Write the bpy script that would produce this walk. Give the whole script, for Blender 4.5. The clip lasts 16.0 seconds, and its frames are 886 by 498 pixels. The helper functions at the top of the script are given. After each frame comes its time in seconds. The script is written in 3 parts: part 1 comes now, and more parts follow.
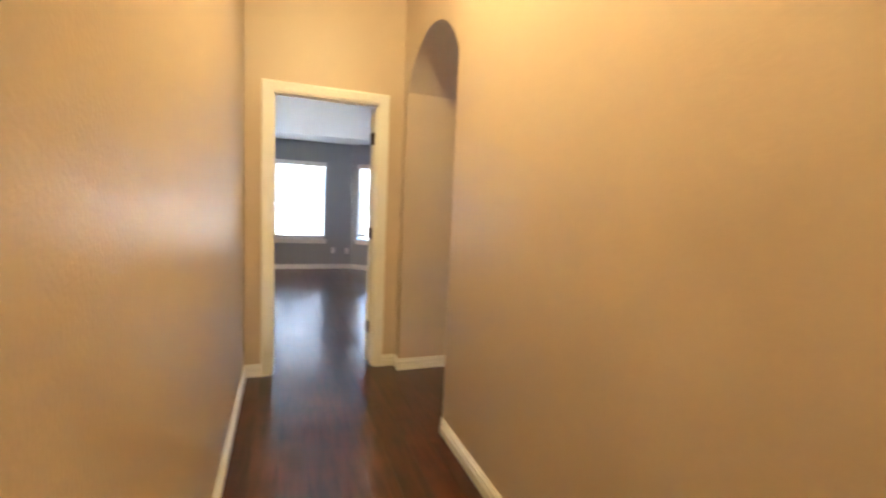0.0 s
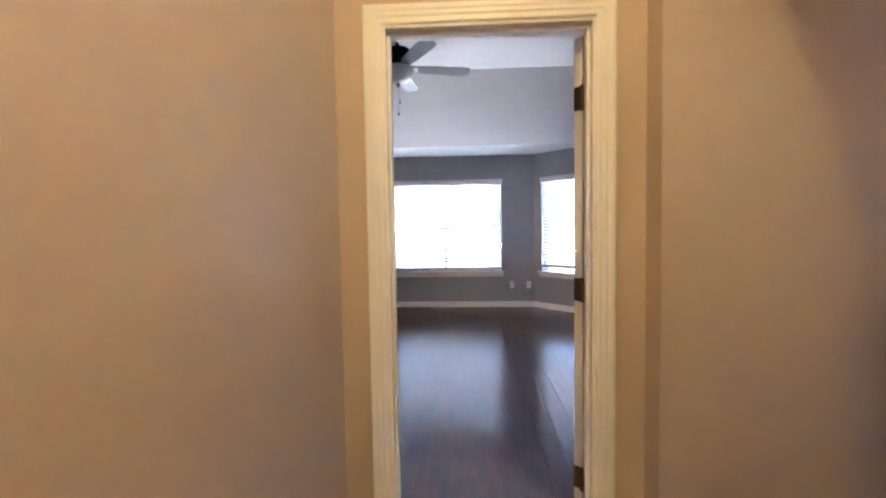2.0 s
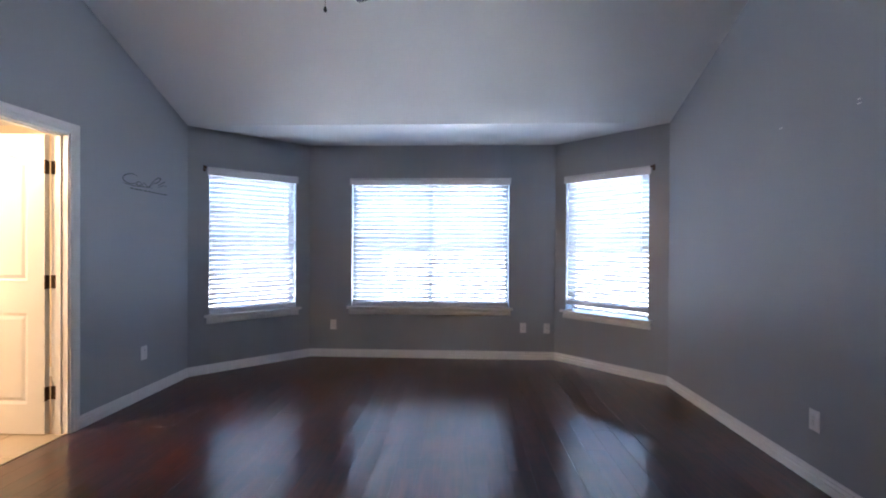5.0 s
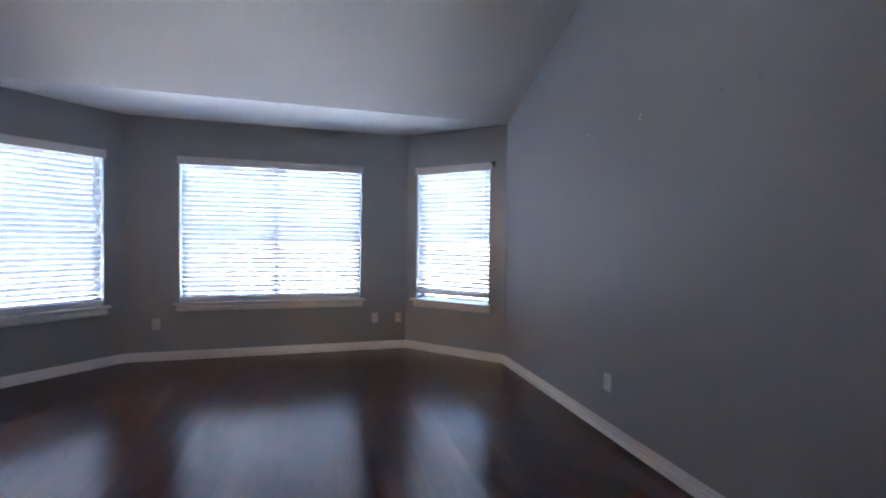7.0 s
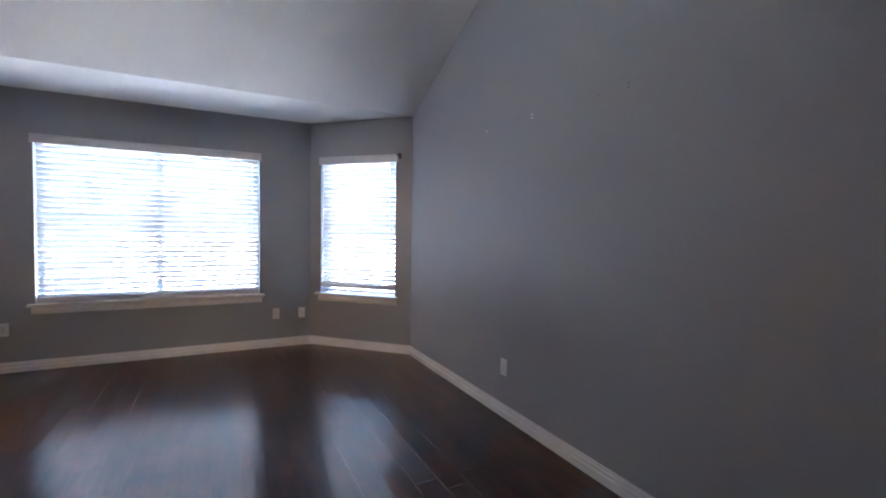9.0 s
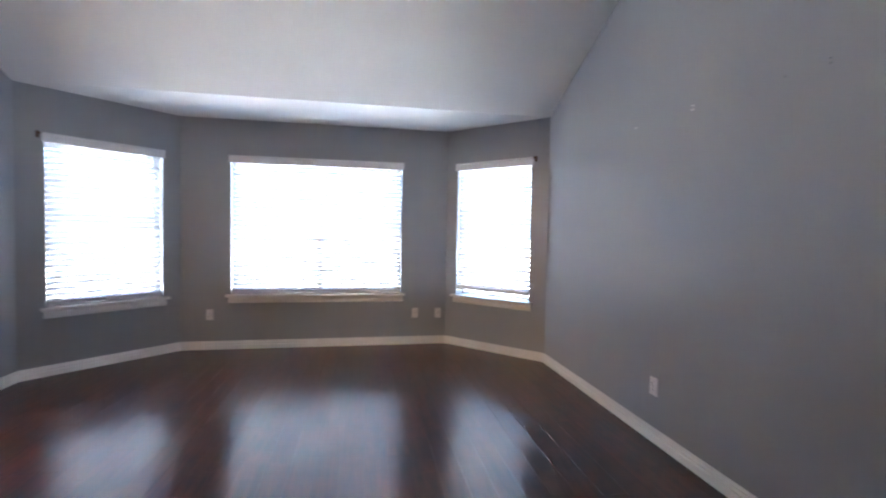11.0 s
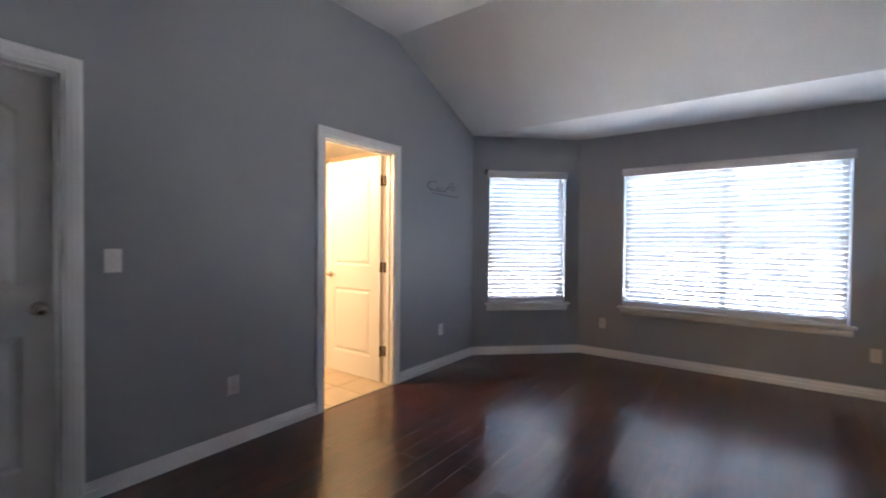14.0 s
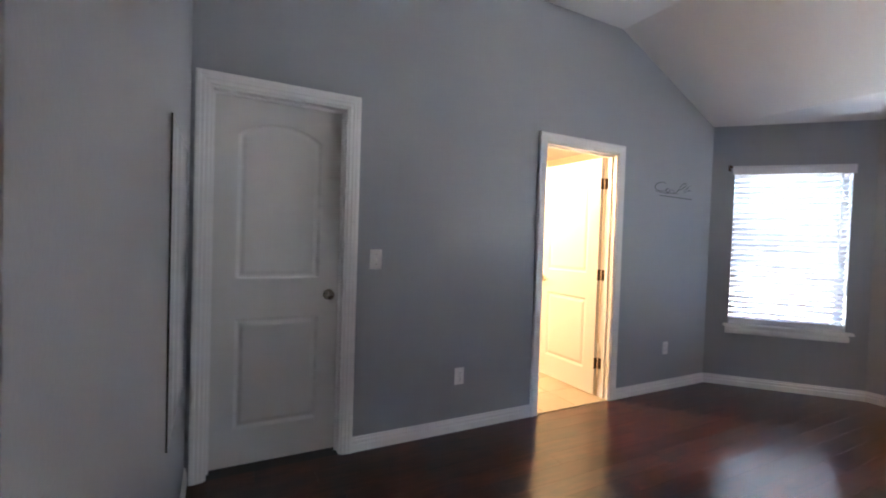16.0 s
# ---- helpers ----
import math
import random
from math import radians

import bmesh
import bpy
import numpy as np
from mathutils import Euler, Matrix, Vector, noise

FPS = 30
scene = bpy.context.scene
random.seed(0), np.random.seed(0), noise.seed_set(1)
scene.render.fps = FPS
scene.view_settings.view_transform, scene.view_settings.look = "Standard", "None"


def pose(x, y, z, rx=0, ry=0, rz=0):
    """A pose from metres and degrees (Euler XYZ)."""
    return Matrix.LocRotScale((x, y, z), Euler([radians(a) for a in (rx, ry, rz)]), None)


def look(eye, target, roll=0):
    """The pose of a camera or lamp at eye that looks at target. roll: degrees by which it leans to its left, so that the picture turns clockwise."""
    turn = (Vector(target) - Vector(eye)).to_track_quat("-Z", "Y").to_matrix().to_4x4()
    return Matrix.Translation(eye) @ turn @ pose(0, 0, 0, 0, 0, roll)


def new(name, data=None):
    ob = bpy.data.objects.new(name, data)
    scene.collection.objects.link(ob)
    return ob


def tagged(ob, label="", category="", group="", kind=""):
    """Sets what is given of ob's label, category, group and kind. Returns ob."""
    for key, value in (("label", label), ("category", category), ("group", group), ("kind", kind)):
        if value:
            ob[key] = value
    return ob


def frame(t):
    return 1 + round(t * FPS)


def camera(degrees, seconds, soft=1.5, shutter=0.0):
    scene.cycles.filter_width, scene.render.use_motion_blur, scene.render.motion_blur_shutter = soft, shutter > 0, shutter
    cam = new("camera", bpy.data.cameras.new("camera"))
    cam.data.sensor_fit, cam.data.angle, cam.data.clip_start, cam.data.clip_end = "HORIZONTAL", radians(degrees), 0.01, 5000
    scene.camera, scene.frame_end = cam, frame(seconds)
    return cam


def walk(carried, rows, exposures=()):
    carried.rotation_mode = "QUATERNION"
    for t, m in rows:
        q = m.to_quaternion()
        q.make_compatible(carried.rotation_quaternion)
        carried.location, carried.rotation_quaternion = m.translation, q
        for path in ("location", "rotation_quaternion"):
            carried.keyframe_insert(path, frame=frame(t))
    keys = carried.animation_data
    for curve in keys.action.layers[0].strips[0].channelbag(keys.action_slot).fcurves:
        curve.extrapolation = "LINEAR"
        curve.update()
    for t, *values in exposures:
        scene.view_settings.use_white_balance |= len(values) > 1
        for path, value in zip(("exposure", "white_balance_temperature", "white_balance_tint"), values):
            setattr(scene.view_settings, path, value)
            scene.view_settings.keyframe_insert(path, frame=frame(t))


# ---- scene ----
cam = camera(91.3, 16.0, soft=2.0, shutter=0.5)
PATH = [
    (0, (-0.162, -2.748, 1.266), (0.535, -0.882, 1.083), 2.5),
    (0.5, (-0.059, -2.384, 1.286), (0.2, -0.408, 1.119), 0.0),
    (1, (0.065, -1.955, 1.311), (-0.008, 0.041, 1.209), 1.4),
    (1.5, (0.076, -1.498, 1.299), (-0.063, 0.497, 1.268), 0.8),
    (2, (0.06, -1.025, 1.303), (-0.05, 0.969, 1.203), -0.9),
    (2.5, (0.115, -0.489, 1.297), (-0.063, 1.5, 1.212), 0.6),
    (3, (0.058, -0.04, 1.276), (-0.025, 1.958, 1.297), -0.1),
    (5.5, (0.071, 1.089, 1.284), (-0.003, 3.088, 1.268), 0.5),
    (6, (0.112, 1.081, 1.277), (0.214, 3.079, 1.265), 0.1),
    (6.5, (0.139, 1.074, 1.282), (0.455, 3.048, 1.24), 0.0),
    (7, (0.197, 1.059, 1.263), (0.736, 2.985, 1.218), 0.8),
    (7.5, (0.266, 1.043, 1.227), (0.958, 2.919, 1.177), 0.8),
    (8, (0.279, 1.032, 1.249), (1.101, 2.853, 1.176), 1.0),
    (9.2, (0.27, 1.03, 1.265), (1.178, 2.812, 1.19), 0.9),
    (10.5, (0.234, 1.046, 1.272), (0.853, 2.946, 1.205), 0.8),
    (11, (0.212, 1.072, 1.279), (0.567, 3.039, 1.206), 1.0),
    (11.5, (0.202, 1.079, 1.315), (0.305, 3.075, 1.231), 1.1),
    (12, (0.15, 1.084, 1.305), (0.067, 3.081, 1.227), 1.1),
    (12.5, (0.101, 1.081, 1.314), (-0.216, 3.054, 1.242), 1.3),
    (13, (0.064, 1.071, 1.308), (-0.546, 2.974, 1.251), 1.5),
    (13.5, (0.055, 1.068, 1.311), (-0.866, 2.843, 1.266), 1.3),
    (14, (0.016, 1.059, 1.266), (-1.169, 2.67, 1.231), 0.5),
    (14.5, (-0.01, 1.046, 1.282), (-1.373, 2.51, 1.233), 0.9),
    (15, (-0.031, 1.023, 1.285), (-1.589, 2.277, 1.24), 1.1),
    (15.5, (-0.06, 0.988, 1.29), (-1.77, 2.025, 1.242), 1.5),
    (16, (-0.071, 0.972, 1.293), (-1.845, 1.894, 1.246), 1.9),
]
walk(cam, [(t, look(eye, target, roll)) for t, eye, target, roll in PATH],
     exposures=[
         (0.0, 5.33, 5570, 12), (1.0, 5.1, 5670, 12), (2.0, 5.05, 5280, 19), (3.0, 4.95, 5280, 18), (5.5, 4.48, 5130, 16),
         (8.0, 4.39, 5230, 16), (10.5, 5.14, 5530, 15), (12.0, 5.2, 5570, 15), (13.0, 4.88, 5630, 15), (13.5, 4.62, 5680, 15),
         (14.0, 4.49, 5730, 15), (15.0, 4.54, 5830, 15), (16.0, 4.97, 5780, 16)])

# ---- world, sun, lamps ----
world = bpy.data.worlds.new("sky")
scene.world = world
world.use_nodes = True
wn = world.node_tree.nodes
sky = wn.new("ShaderNodeTexSky")
sky.sky_type = "NISHITA"
sky.sun_disc = False
sky.sun_elevation = radians(58)
sky.sun_rotation = radians(190)
sky.dust_density = 4.0
wn["Background"].inputs["Strength"].default_value = 0.15
world.node_tree.links.new(sky.outputs[0], wn["Background"].inputs["Color"])

sun = new("sun", bpy.data.lights.new("sun", "SUN"))
sun.data.energy, sun.data.angle, sun.data.color = 5.0, radians(0.6), (1.0, 0.97, 0.93)
sun.matrix_world = look((1.8, -10, 16), (0, 0, 0))


WARM = (1.0, 0.70, 0.26)
for name, place, watts, colour, size in (
        ("unseen_hall_lamp", (0.15, -1.40, 2.90), 2.05, WARM, 0.07),
        # added fill with no known fitting, brightens the hall walls at the south end
        ("unseen_hall_lamp", (0.15, -4.00, 2.84), 0.32, WARM, 0.07),
        ("bath_lamp", (-3.60, 2.95, 2.02), 4.6, (1.0, 0.66, 0.34), 0.12)):
    bulb = new(name, bpy.data.lights.new(name, "POINT"))
    bulb.data.energy, bulb.data.color, bulb.data.shadow_soft_size = watts, colour, size
    bulb.location = place


# ---- materials ----
def material(name, base, rough=0.5, metal=0.0, grain=0.0, scale=60.0, bump=0.0, bump_scale=220.0, spec=0.5, blotch=0.04, coat=0.0):
    m = bpy.data.materials.new(name)
    m.use_nodes = True
    n, k = m.node_tree.nodes, m.node_tree.links
    b = n["Principled BSDF"]
    b.inputs["Base Color"].default_value = (*base, 1)
    b.inputs["Roughness"].default_value = rough
    b.inputs["Metallic"].default_value = metal
    b.inputs["Specular IOR Level"].default_value = spec
    b.inputs["Coat Weight"].default_value = coat
    co = n.new("ShaderNodeTexCoord")
    if grain > 0 or blotch > 0:
        t1, t2 = n.new("ShaderNodeTexNoise"), n.new("ShaderNodeTexNoise")
        t1.inputs["Scale"].default_value, t2.inputs["Scale"].default_value = scale, 1.7
        t1.inputs["Detail"].default_value = 4
        for t in (t1, t2):
            k.new(co.outputs["Object"], t.inputs["Vector"])
        mix = n.new("ShaderNodeMix")
        mix.data_type = "RGBA"
        mix.inputs["A"].default_value = (*[c * (1 - grain - blotch) for c in base], 1)
        mix.inputs["B"].default_value = (*[min(1, c * (1 + grain + blotch)) for c in base], 1)
        add = n.new("ShaderNodeMath")
        add.operation = "MULTIPLY_ADD"
        w = blotch / (grain + blotch)
        add.inputs[1].default_value = w
        mul = n.new("ShaderNodeMath")
        mul.operation = "MULTIPLY"
        mul.inputs[1].default_value = 1 - w
        k.new(t1.outputs["Fac"], mul.inputs[0])
        k.new(t2.outputs["Fac"], add.inputs[0])
        k.new(mul.outputs[0], add.inputs[2])
        k.new(add.outputs[0], mix.inputs["Factor"])
        k.new(mix.outputs["Result"], b.inputs["Base Color"])
    if bump > 0:
        t3, bp = n.new("ShaderNodeTexNoise"), n.new("ShaderNodeBump")
        t3.inputs["Scale"].default_value, t3.inputs["Detail"].default_value = bump_scale, 3
        bp.inputs["Strength"].default_value, bp.inputs["Distance"].default_value = bump, 0.002
        k.new(co.outputs["Object"], t3.inputs["Vector"])
        k.new(t3.outputs["Fac"], bp.inputs["Height"])
        k.new(bp.outputs["Normal"], b.inputs["Normal"])
    return m


def wood_floor():
    m = bpy.data.materials.new("dark_floor_wood")
    m.use_nodes = True
    n, k = m.node_tree.nodes, m.node_tree.links
    b = n["Principled BSDF"]
    co, info = n.new("ShaderNodeTexCoord"), n.new("ShaderNodeObjectInfo")
    off = n.new("ShaderNodeVectorMath")
    off.operation = "MULTIPLY_ADD"
    comb = n.new("ShaderNodeCombineXYZ")
    for i in range(3):
        k.new(info.outputs["Random"], comb.inputs[i])
    off.inputs[1].default_value = (31, 17, 9)
    k.new(comb.outputs[0], off.inputs[0])
    k.new(co.outputs["Object"], off.inputs[2])
    mp = n.new("ShaderNodeMapping")
    mp.inputs["Scale"].default_value = (30, 3.0, 30)
    k.new(off.outputs[0], mp.inputs["Vector"])
    g = n.new("ShaderNodeTexNoise")
    g.inputs["Scale"].default_value, g.inputs["Detail"].default_value, g.inputs["Distortion"].default_value = 1.0, 4, 0.6
    k.new(mp.outputs[0], g.inputs["Vector"])
    blot = n.new("ShaderNodeTexNoise")
    blot.inputs["Scale"].default_value = 5.0
    k.new(off.outputs[0], blot.inputs["Vector"])
    ramp = n.new("ShaderNodeValToRGB")
    ramp.color_ramp.elements[0].position, ramp.color_ramp.elements[0].color = 0.25, (0.022, 0.0058, 0.0036, 1)
    ramp.color_ramp.elements[1].position, ramp.color_ramp.elements[1].color = 0.75, (0.080, 0.0188, 0.0092, 1)
    ramp.color_ramp.interpolation = "EASE"
    avg = n.new("ShaderNodeMath")
    avg.operation = "MULTIPLY_ADD"
    avg.inputs[1].default_value = 0.55
    sc = n.new("ShaderNodeMath")
    sc.operation = "MULTIPLY"
    sc.inputs[1].default_value = 0.45
    k.new(blot.outputs["Fac"], sc.inputs[0])
    k.new(g.outputs["Fac"], avg.inputs[0])
    k.new(sc.outputs[0], avg.inputs[2])
    k.new(avg.outputs[0], ramp.inputs["Fac"])
    hsv = n.new("ShaderNodeHueSaturation")
    val = n.new("ShaderNodeMapRange")
    val.inputs["To Min"].default_value, val.inputs["To Max"].default_value = 0.85, 1.18
    k.new(info.outputs["Random"], val.inputs["Value"])
    k.new(val.outputs[0], hsv.inputs["Value"])
    k.new(ramp.outputs[0], hsv.inputs["Color"])
    k.new(hsv.outputs[0], b.inputs["Base Color"])
    rr = n.new("ShaderNodeMapRange")
    rr.inputs["To Min"].default_value, rr.inputs["To Max"].default_value = 0.29, 0.35
    k.new(blot.outputs["Fac"], rr.inputs["Value"])
    k.new(rr.outputs[0], b.inputs["Roughness"])
    mp2, wav = n.new("ShaderNodeMapping"), n.new("ShaderNodeTexNoise")
    mp2.inputs["Scale"].default_value = (14, 3, 14)
    wav.inputs["Scale"].default_value, wav.inputs["Detail"].default_value = 1.0, 1
    k.new(off.outputs[0], mp2.inputs["Vector"])
    k.new(mp2.outputs[0], wav.inputs["Vector"])
    bp = n.new("ShaderNodeBump")
    bp.inputs["Strength"].default_value, bp.inputs["Distance"].default_value = 0.12, 0.002
    k.new(wav.outputs["Fac"], bp.inputs["Height"])
    k.new(bp.outputs[0], b.inputs["Normal"])
    b.inputs["Specular IOR Level"].default_value = 0.2
    b.inputs["Coat Weight"].default_value, b.inputs["Coat Roughness"].default_value = 1.0, 0.17
    b.inputs["Coat IOR"].default_value = 1.56
    return m


PAINT_GREY = material("grey_wall_paint", (0.358, 0.374, 0.396), 0.36, grain=0.02, bump=0.25, bump_scale=140, spec=0.6, blotch=0.03)
PAINT_TAN = material("tan_wall_paint", (0.57, 0.468, 0.375), 0.39, grain=0.02, bump=0.5, bump_scale=95, spec=0.5, blotch=0.03)
PAINT_BATH = material("cream_bath_paint", (0.72, 0.62, 0.46), 0.55, grain=0.02, bump=0.2, bump_scale=140)
PAINT_CEIL = material("ceiling_paint", (0.78, 0.775, 0.76), 0.8, grain=0.03, bump=0.4, bump_scale=160, spec=0.2)
TRIM = material("white_trim_paint", (0.88, 0.875, 0.86), 0.35, grain=0.01, bump=0.05, bump_scale=80)
DOOR_WHITE = material("white_door_paint", (0.74, 0.73, 0.70), 0.42, grain=0.015, bump=0.12, bump_scale=300)
PLASTIC = material("white_plastic", (0.87, 0.86, 0.84), 0.3, blotch=0.01)
DARK_SLOT = material("dark_slot", (0.02, 0.02, 0.02), 0.6, blotch=0.01)
BRONZE = material("aged_bronze", (0.10, 0.065, 0.045), 0.42, metal=0.85, grain=0.1)
NICKEL = material("brushed_nickel", (0.40, 0.36, 0.30), 0.2, metal=1.0, grain=0.05)
VINYL = material("white_window_vinyl", (0.80, 0.81, 0.82), 0.4, blotch=0.02)
SLAT = material("white_blind_vinyl", (0.80, 0.80, 0.79), 0.4, blotch=0.02)
sn, sk = SLAT.node_tree.nodes, SLAT.node_tree.links
tl, mx = sn.new("ShaderNodeBsdfTranslucent"), sn.new("ShaderNodeMixShader")
tl.inputs["Color"].default_value = (0.95, 0.95, 0.95, 1)
mx.inputs["Fac"].default_value = 0.36
sk.new(sn["Principled BSDF"].outputs[0], mx.inputs[1])
sk.new(tl.outputs[0], mx.inputs[2])
sk.new(mx.outputs[0], sn["Material Output"].inputs["Surface"])
VALANCE = material("white_valance_vinyl", (0.80, 0.80, 0.81), 0.4, blotch=0.02)
SUBFLOOR = material("dark_subfloor", (0.015, 0.009, 0.007), 0.7)
WOOD = wood_floor()
TILE = material("beige_floor_tile", (0.52, 0.42, 0.29), 0.3, grain=0.10, scale=14, bump=0.05, blotch=0.12)
GROUT = material("tan_grout", (0.36, 0.30, 0.22), 0.85, grain=0.1)
FAN_BLACK = material("black_fan_metal", (0.018, 0.016, 0.016), 0.35, metal=0.5, blotch=0.05)
BLADE = material("dark_fan_blade", (0.014, 0.0125, 0.013), 0.4, grain=0.15, scale=20, spec=0.3)
FROST = material("frosted_glass_bowl", (0.58, 0.56, 0.53), 0.35, blotch=0.05)
GRASS = material("pale_dry_ground", (0.52, 0.485, 0.42), 0.9, grain=0.3, scale=30, blotch=0.15)
SIDING = material("pale_brick_siding", (0.22, 0.19, 0.16), 0.8, grain=0.1, scale=20)
SHINGLE = material("dark_shingle", (0.022, 0.02, 0.019), 0.85, grain=0.2, scale=25)
DECAL = material("dark_grey_vinyl_lettering", (0.07, 0.075, 0.085), 0.5, blotch=0.02)

GLASS = bpy.data.materials.new("window_glass")
GLASS.use_nodes = True
gn, gk = GLASS.node_tree.nodes, GLASS.node_tree.links
gn.remove(gn["Principled BSDF"])
g_clear, g_gloss, g_mix, g_fres = gn.new("ShaderNodeBsdfTransparent"), gn.new("ShaderNodeBsdfGlossy"), gn.new("ShaderNodeMixShader"), gn.new("ShaderNodeFresnel")
g_clear.inputs["Color"].default_value = (0.93, 0.95, 0.95, 1)
g_gloss.inputs["Roughness"].default_value = 0.02
g_fres.inputs["IOR"].default_value = 1.45
gk.new(g_fres.outputs[0], g_mix.inputs["Fac"])
gk.new(g_clear.outputs[0], g_mix.inputs[1])
gk.new(g_gloss.outputs[0], g_mix.inputs[2])
gk.new(g_mix.outputs[0], gn["Material Output"].inputs["Surface"])
MIRROR = bpy.data.materials.new("mirror_silver")
MIRROR.use_nodes = True
mb = MIRROR.node_tree.nodes["Principled BSDF"]
mb.inputs["Metallic"].default_value, mb.inputs["Roughness"].default_value = 1.0, 0.03
mb.inputs["Base Color"].default_value = (0.82, 0.84, 0.85, 1)


# ---- mesh helpers ----
def mesh_object(name, bm, mat, parent=None, label="", smooth=False):
    me = bpy.data.meshes.new(name)
    if isinstance(bm, bmesh.types.BMesh):
        bm.normal_update()
        bm.to_mesh(me)
        bm.free()
    else:
        me.from_pydata(bm[0], [], bm[1])
    me.materials.append(mat)
    if smooth:
        for p in me.polygons:
            p.use_smooth = True
    ob = new(name, me)
    if parent is not None:
        ob.parent = parent
    if label:
        ob["label"] = label
    return ob


def part(name, bm, mat, parent, label="", smooth=False):
    return mesh_object(name, bm, mat, parent, label, smooth)


def empty(name, m, label, category, group="", kind=""):
    ob = new(name)
    ob.empty_display_size = 0.1
    ob.matrix_world = m
    return tagged(ob, label, category, group, kind)


def box(bm, x0, x1, y0, y1, z0, z1, bevel=0.0):
    v = [bm.verts.new((x, y, z)) for z in (z0, z1) for y in (y0, y1) for x in (x0, x1)]
    faces = [bm.faces.new([v[i] for i in f]) for f in ((0, 2, 3, 1), (4, 5, 7, 6), (0, 1, 5, 4), (2, 6, 7, 3), (0, 4, 6, 2), (1, 3, 7, 5))]
    if bevel > 0:
        bmesh.ops.bevel(bm, geom=list({e for f in faces for e in f.edges}), offset=bevel, segments=2, affect="EDGES", profile=0.5)
    return bm


def boxes(*rows, bevel=0.0):
    bm = bmesh.new()
    for r in rows:
        if bevel > 0:
            t = bmesh.new()
            box(t, *r, bevel=bevel)
            me = bpy.data.meshes.new("t")
            t.to_mesh(me)
            t.free()
            bm.from_mesh(me)
            bpy.data.meshes.remove(me)
        else:
            box(bm, *r)
    return bm


def extrude(profile, length, start=0.0, miter0=0.0, miter1=0.0):
    """A closed profile of (a, b) pairs drawn out along x; b is up, a is out (+y). miter: how far each end is drawn per a."""
    bm = bmesh.new()
    n = len(profile)
    r0 = [bm.verts.new((start + miter0 * a, a, b)) for a, b in profile]
    r1 = [bm.verts.new((start + length + miter1 * a, a, b)) for a, b in profile]
    for i in range(n):
        j = (i + 1) % n
        bm.faces.new((r0[i], r0[j], r1[j], r1[i]))
    bm.faces.new(r0[::-1])
    bm.faces.new(r1)
    bmesh.ops.recalc_face_normals(bm, faces=bm.faces)
    return bm


def lathe(profile, steps=32, bm=None, at=(0, 0, 0)):
    """(radius, z) pairs turned about z."""
    bm = bm or bmesh.new()
    rings = []
    for r, z in profile:
        if r < 1e-5:
            rings.append([bm.verts.new((at[0], at[1], at[2] + z))])
        else:
            rings.append([bm.verts.new((at[0] + r * math.cos(2 * math.pi * i / steps), at[1] + r * math.sin(2 * math.pi * i / steps), at[2] + z)) for i in range(steps)])
    for a, b in zip(rings, rings[1:]):
        for i in range(steps):
            j = (i + 1) % steps
            if len(a) == 1 and len(b) == 1:
                continue
            if len(a) == 1:
                bm.faces.new((a[0], b[j], b[i]))
            elif len(b) == 1:
                bm.faces.new((a[i], a[j], b[0]))
            else:
                bm.faces.new((a[i], a[j], b[j], b[i]))
    bmesh.ops.recalc_face_normals(bm, faces=bm.faces)
    return bm


def moved(bm, m):
    bmesh.ops.transform(bm, matrix=m, verts=bm.verts)
    return bm


# ---- the plan, in metres ----
XL, XR = -2.58, 2.00            # bedroom side walls
YS, YM = 5.14, 6.00             # bay: side corners, main wall
BL, BR = -1.68, 1.14            # bay corners
YD, YB = 0.562, 0.677           # door wall: hall face, bedroom face
YJ = 0.84                       # bedroom's thicker back wall beside the closet
ZB, ZC, YF = 2.44, 3.04, 3.86   # bay ceiling, high ceiling, fold
HX0, HX1 = -0.410, 0.70         # hall walls
HD0, HD1 = -0.237, 0.525        # hall door opening
BD0, BD1 = 3.105, 3.867         # bath door opening
CD0, CD1 = 0.925, 1.636         # closet door opening
DH = 2.035                      # door height
ZH = 3.04                       # hall ceiling
W = 0.115


def wall(name, label, rows, mat):
    return tagged(mesh_object(name, boxes(*rows), mat), label, "wall", kind="structure")


def frame_matrix(a, b):
    """Local x runs from a to b, local y points to the left of it, z is up."""
    d = Vector((b[0] - a[0], b[1] - a[1], 0)).normalized()
    m = Matrix.Identity(4)
    m.col[0][:3], m.col[1][:3], m.col[2][:3] = d, (-d.y, d.x, 0), (0, 0, 1)
    m.translation = (a[0], a[1], 0)
    return m


# left wall with two door openings, right wall, back walls
TOP = ZC + 0.1
wall("wall_west", "grey painted bedroom wall with two doorways", [
    (XL - W, XL, YJ - 0.2, CD0, 0, TOP), (XL - W, XL, CD0, CD1, DH, TOP), (XL - W, XL, CD1, BD0, 0, TOP),
    (XL - W, XL, BD0, BD1, DH, TOP), (XL - W, XL, BD1, YS + 0.06, 0, TOP)], PAINT_GREY)
wall("wall_east", "grey painted bedroom wall, plain", [(XR, XR + 0.14, YB, YS + 0.06, 0, TOP)], PAINT_GREY)
wall("wall_back", "grey painted bedroom wall beside the hall door", [
    (XL, HD0 - 0.24, YD + 0.03, YJ, 0, TOP), (HD0 - 0.24, HD0, YD + 0.03, YB, 0, TOP), (HD0, HD1, YD + 0.03, YB, DH, TOP), (HD1, XR + 0.14, YD + 0.03, YB, 0, TOP)], PAINT_GREY)
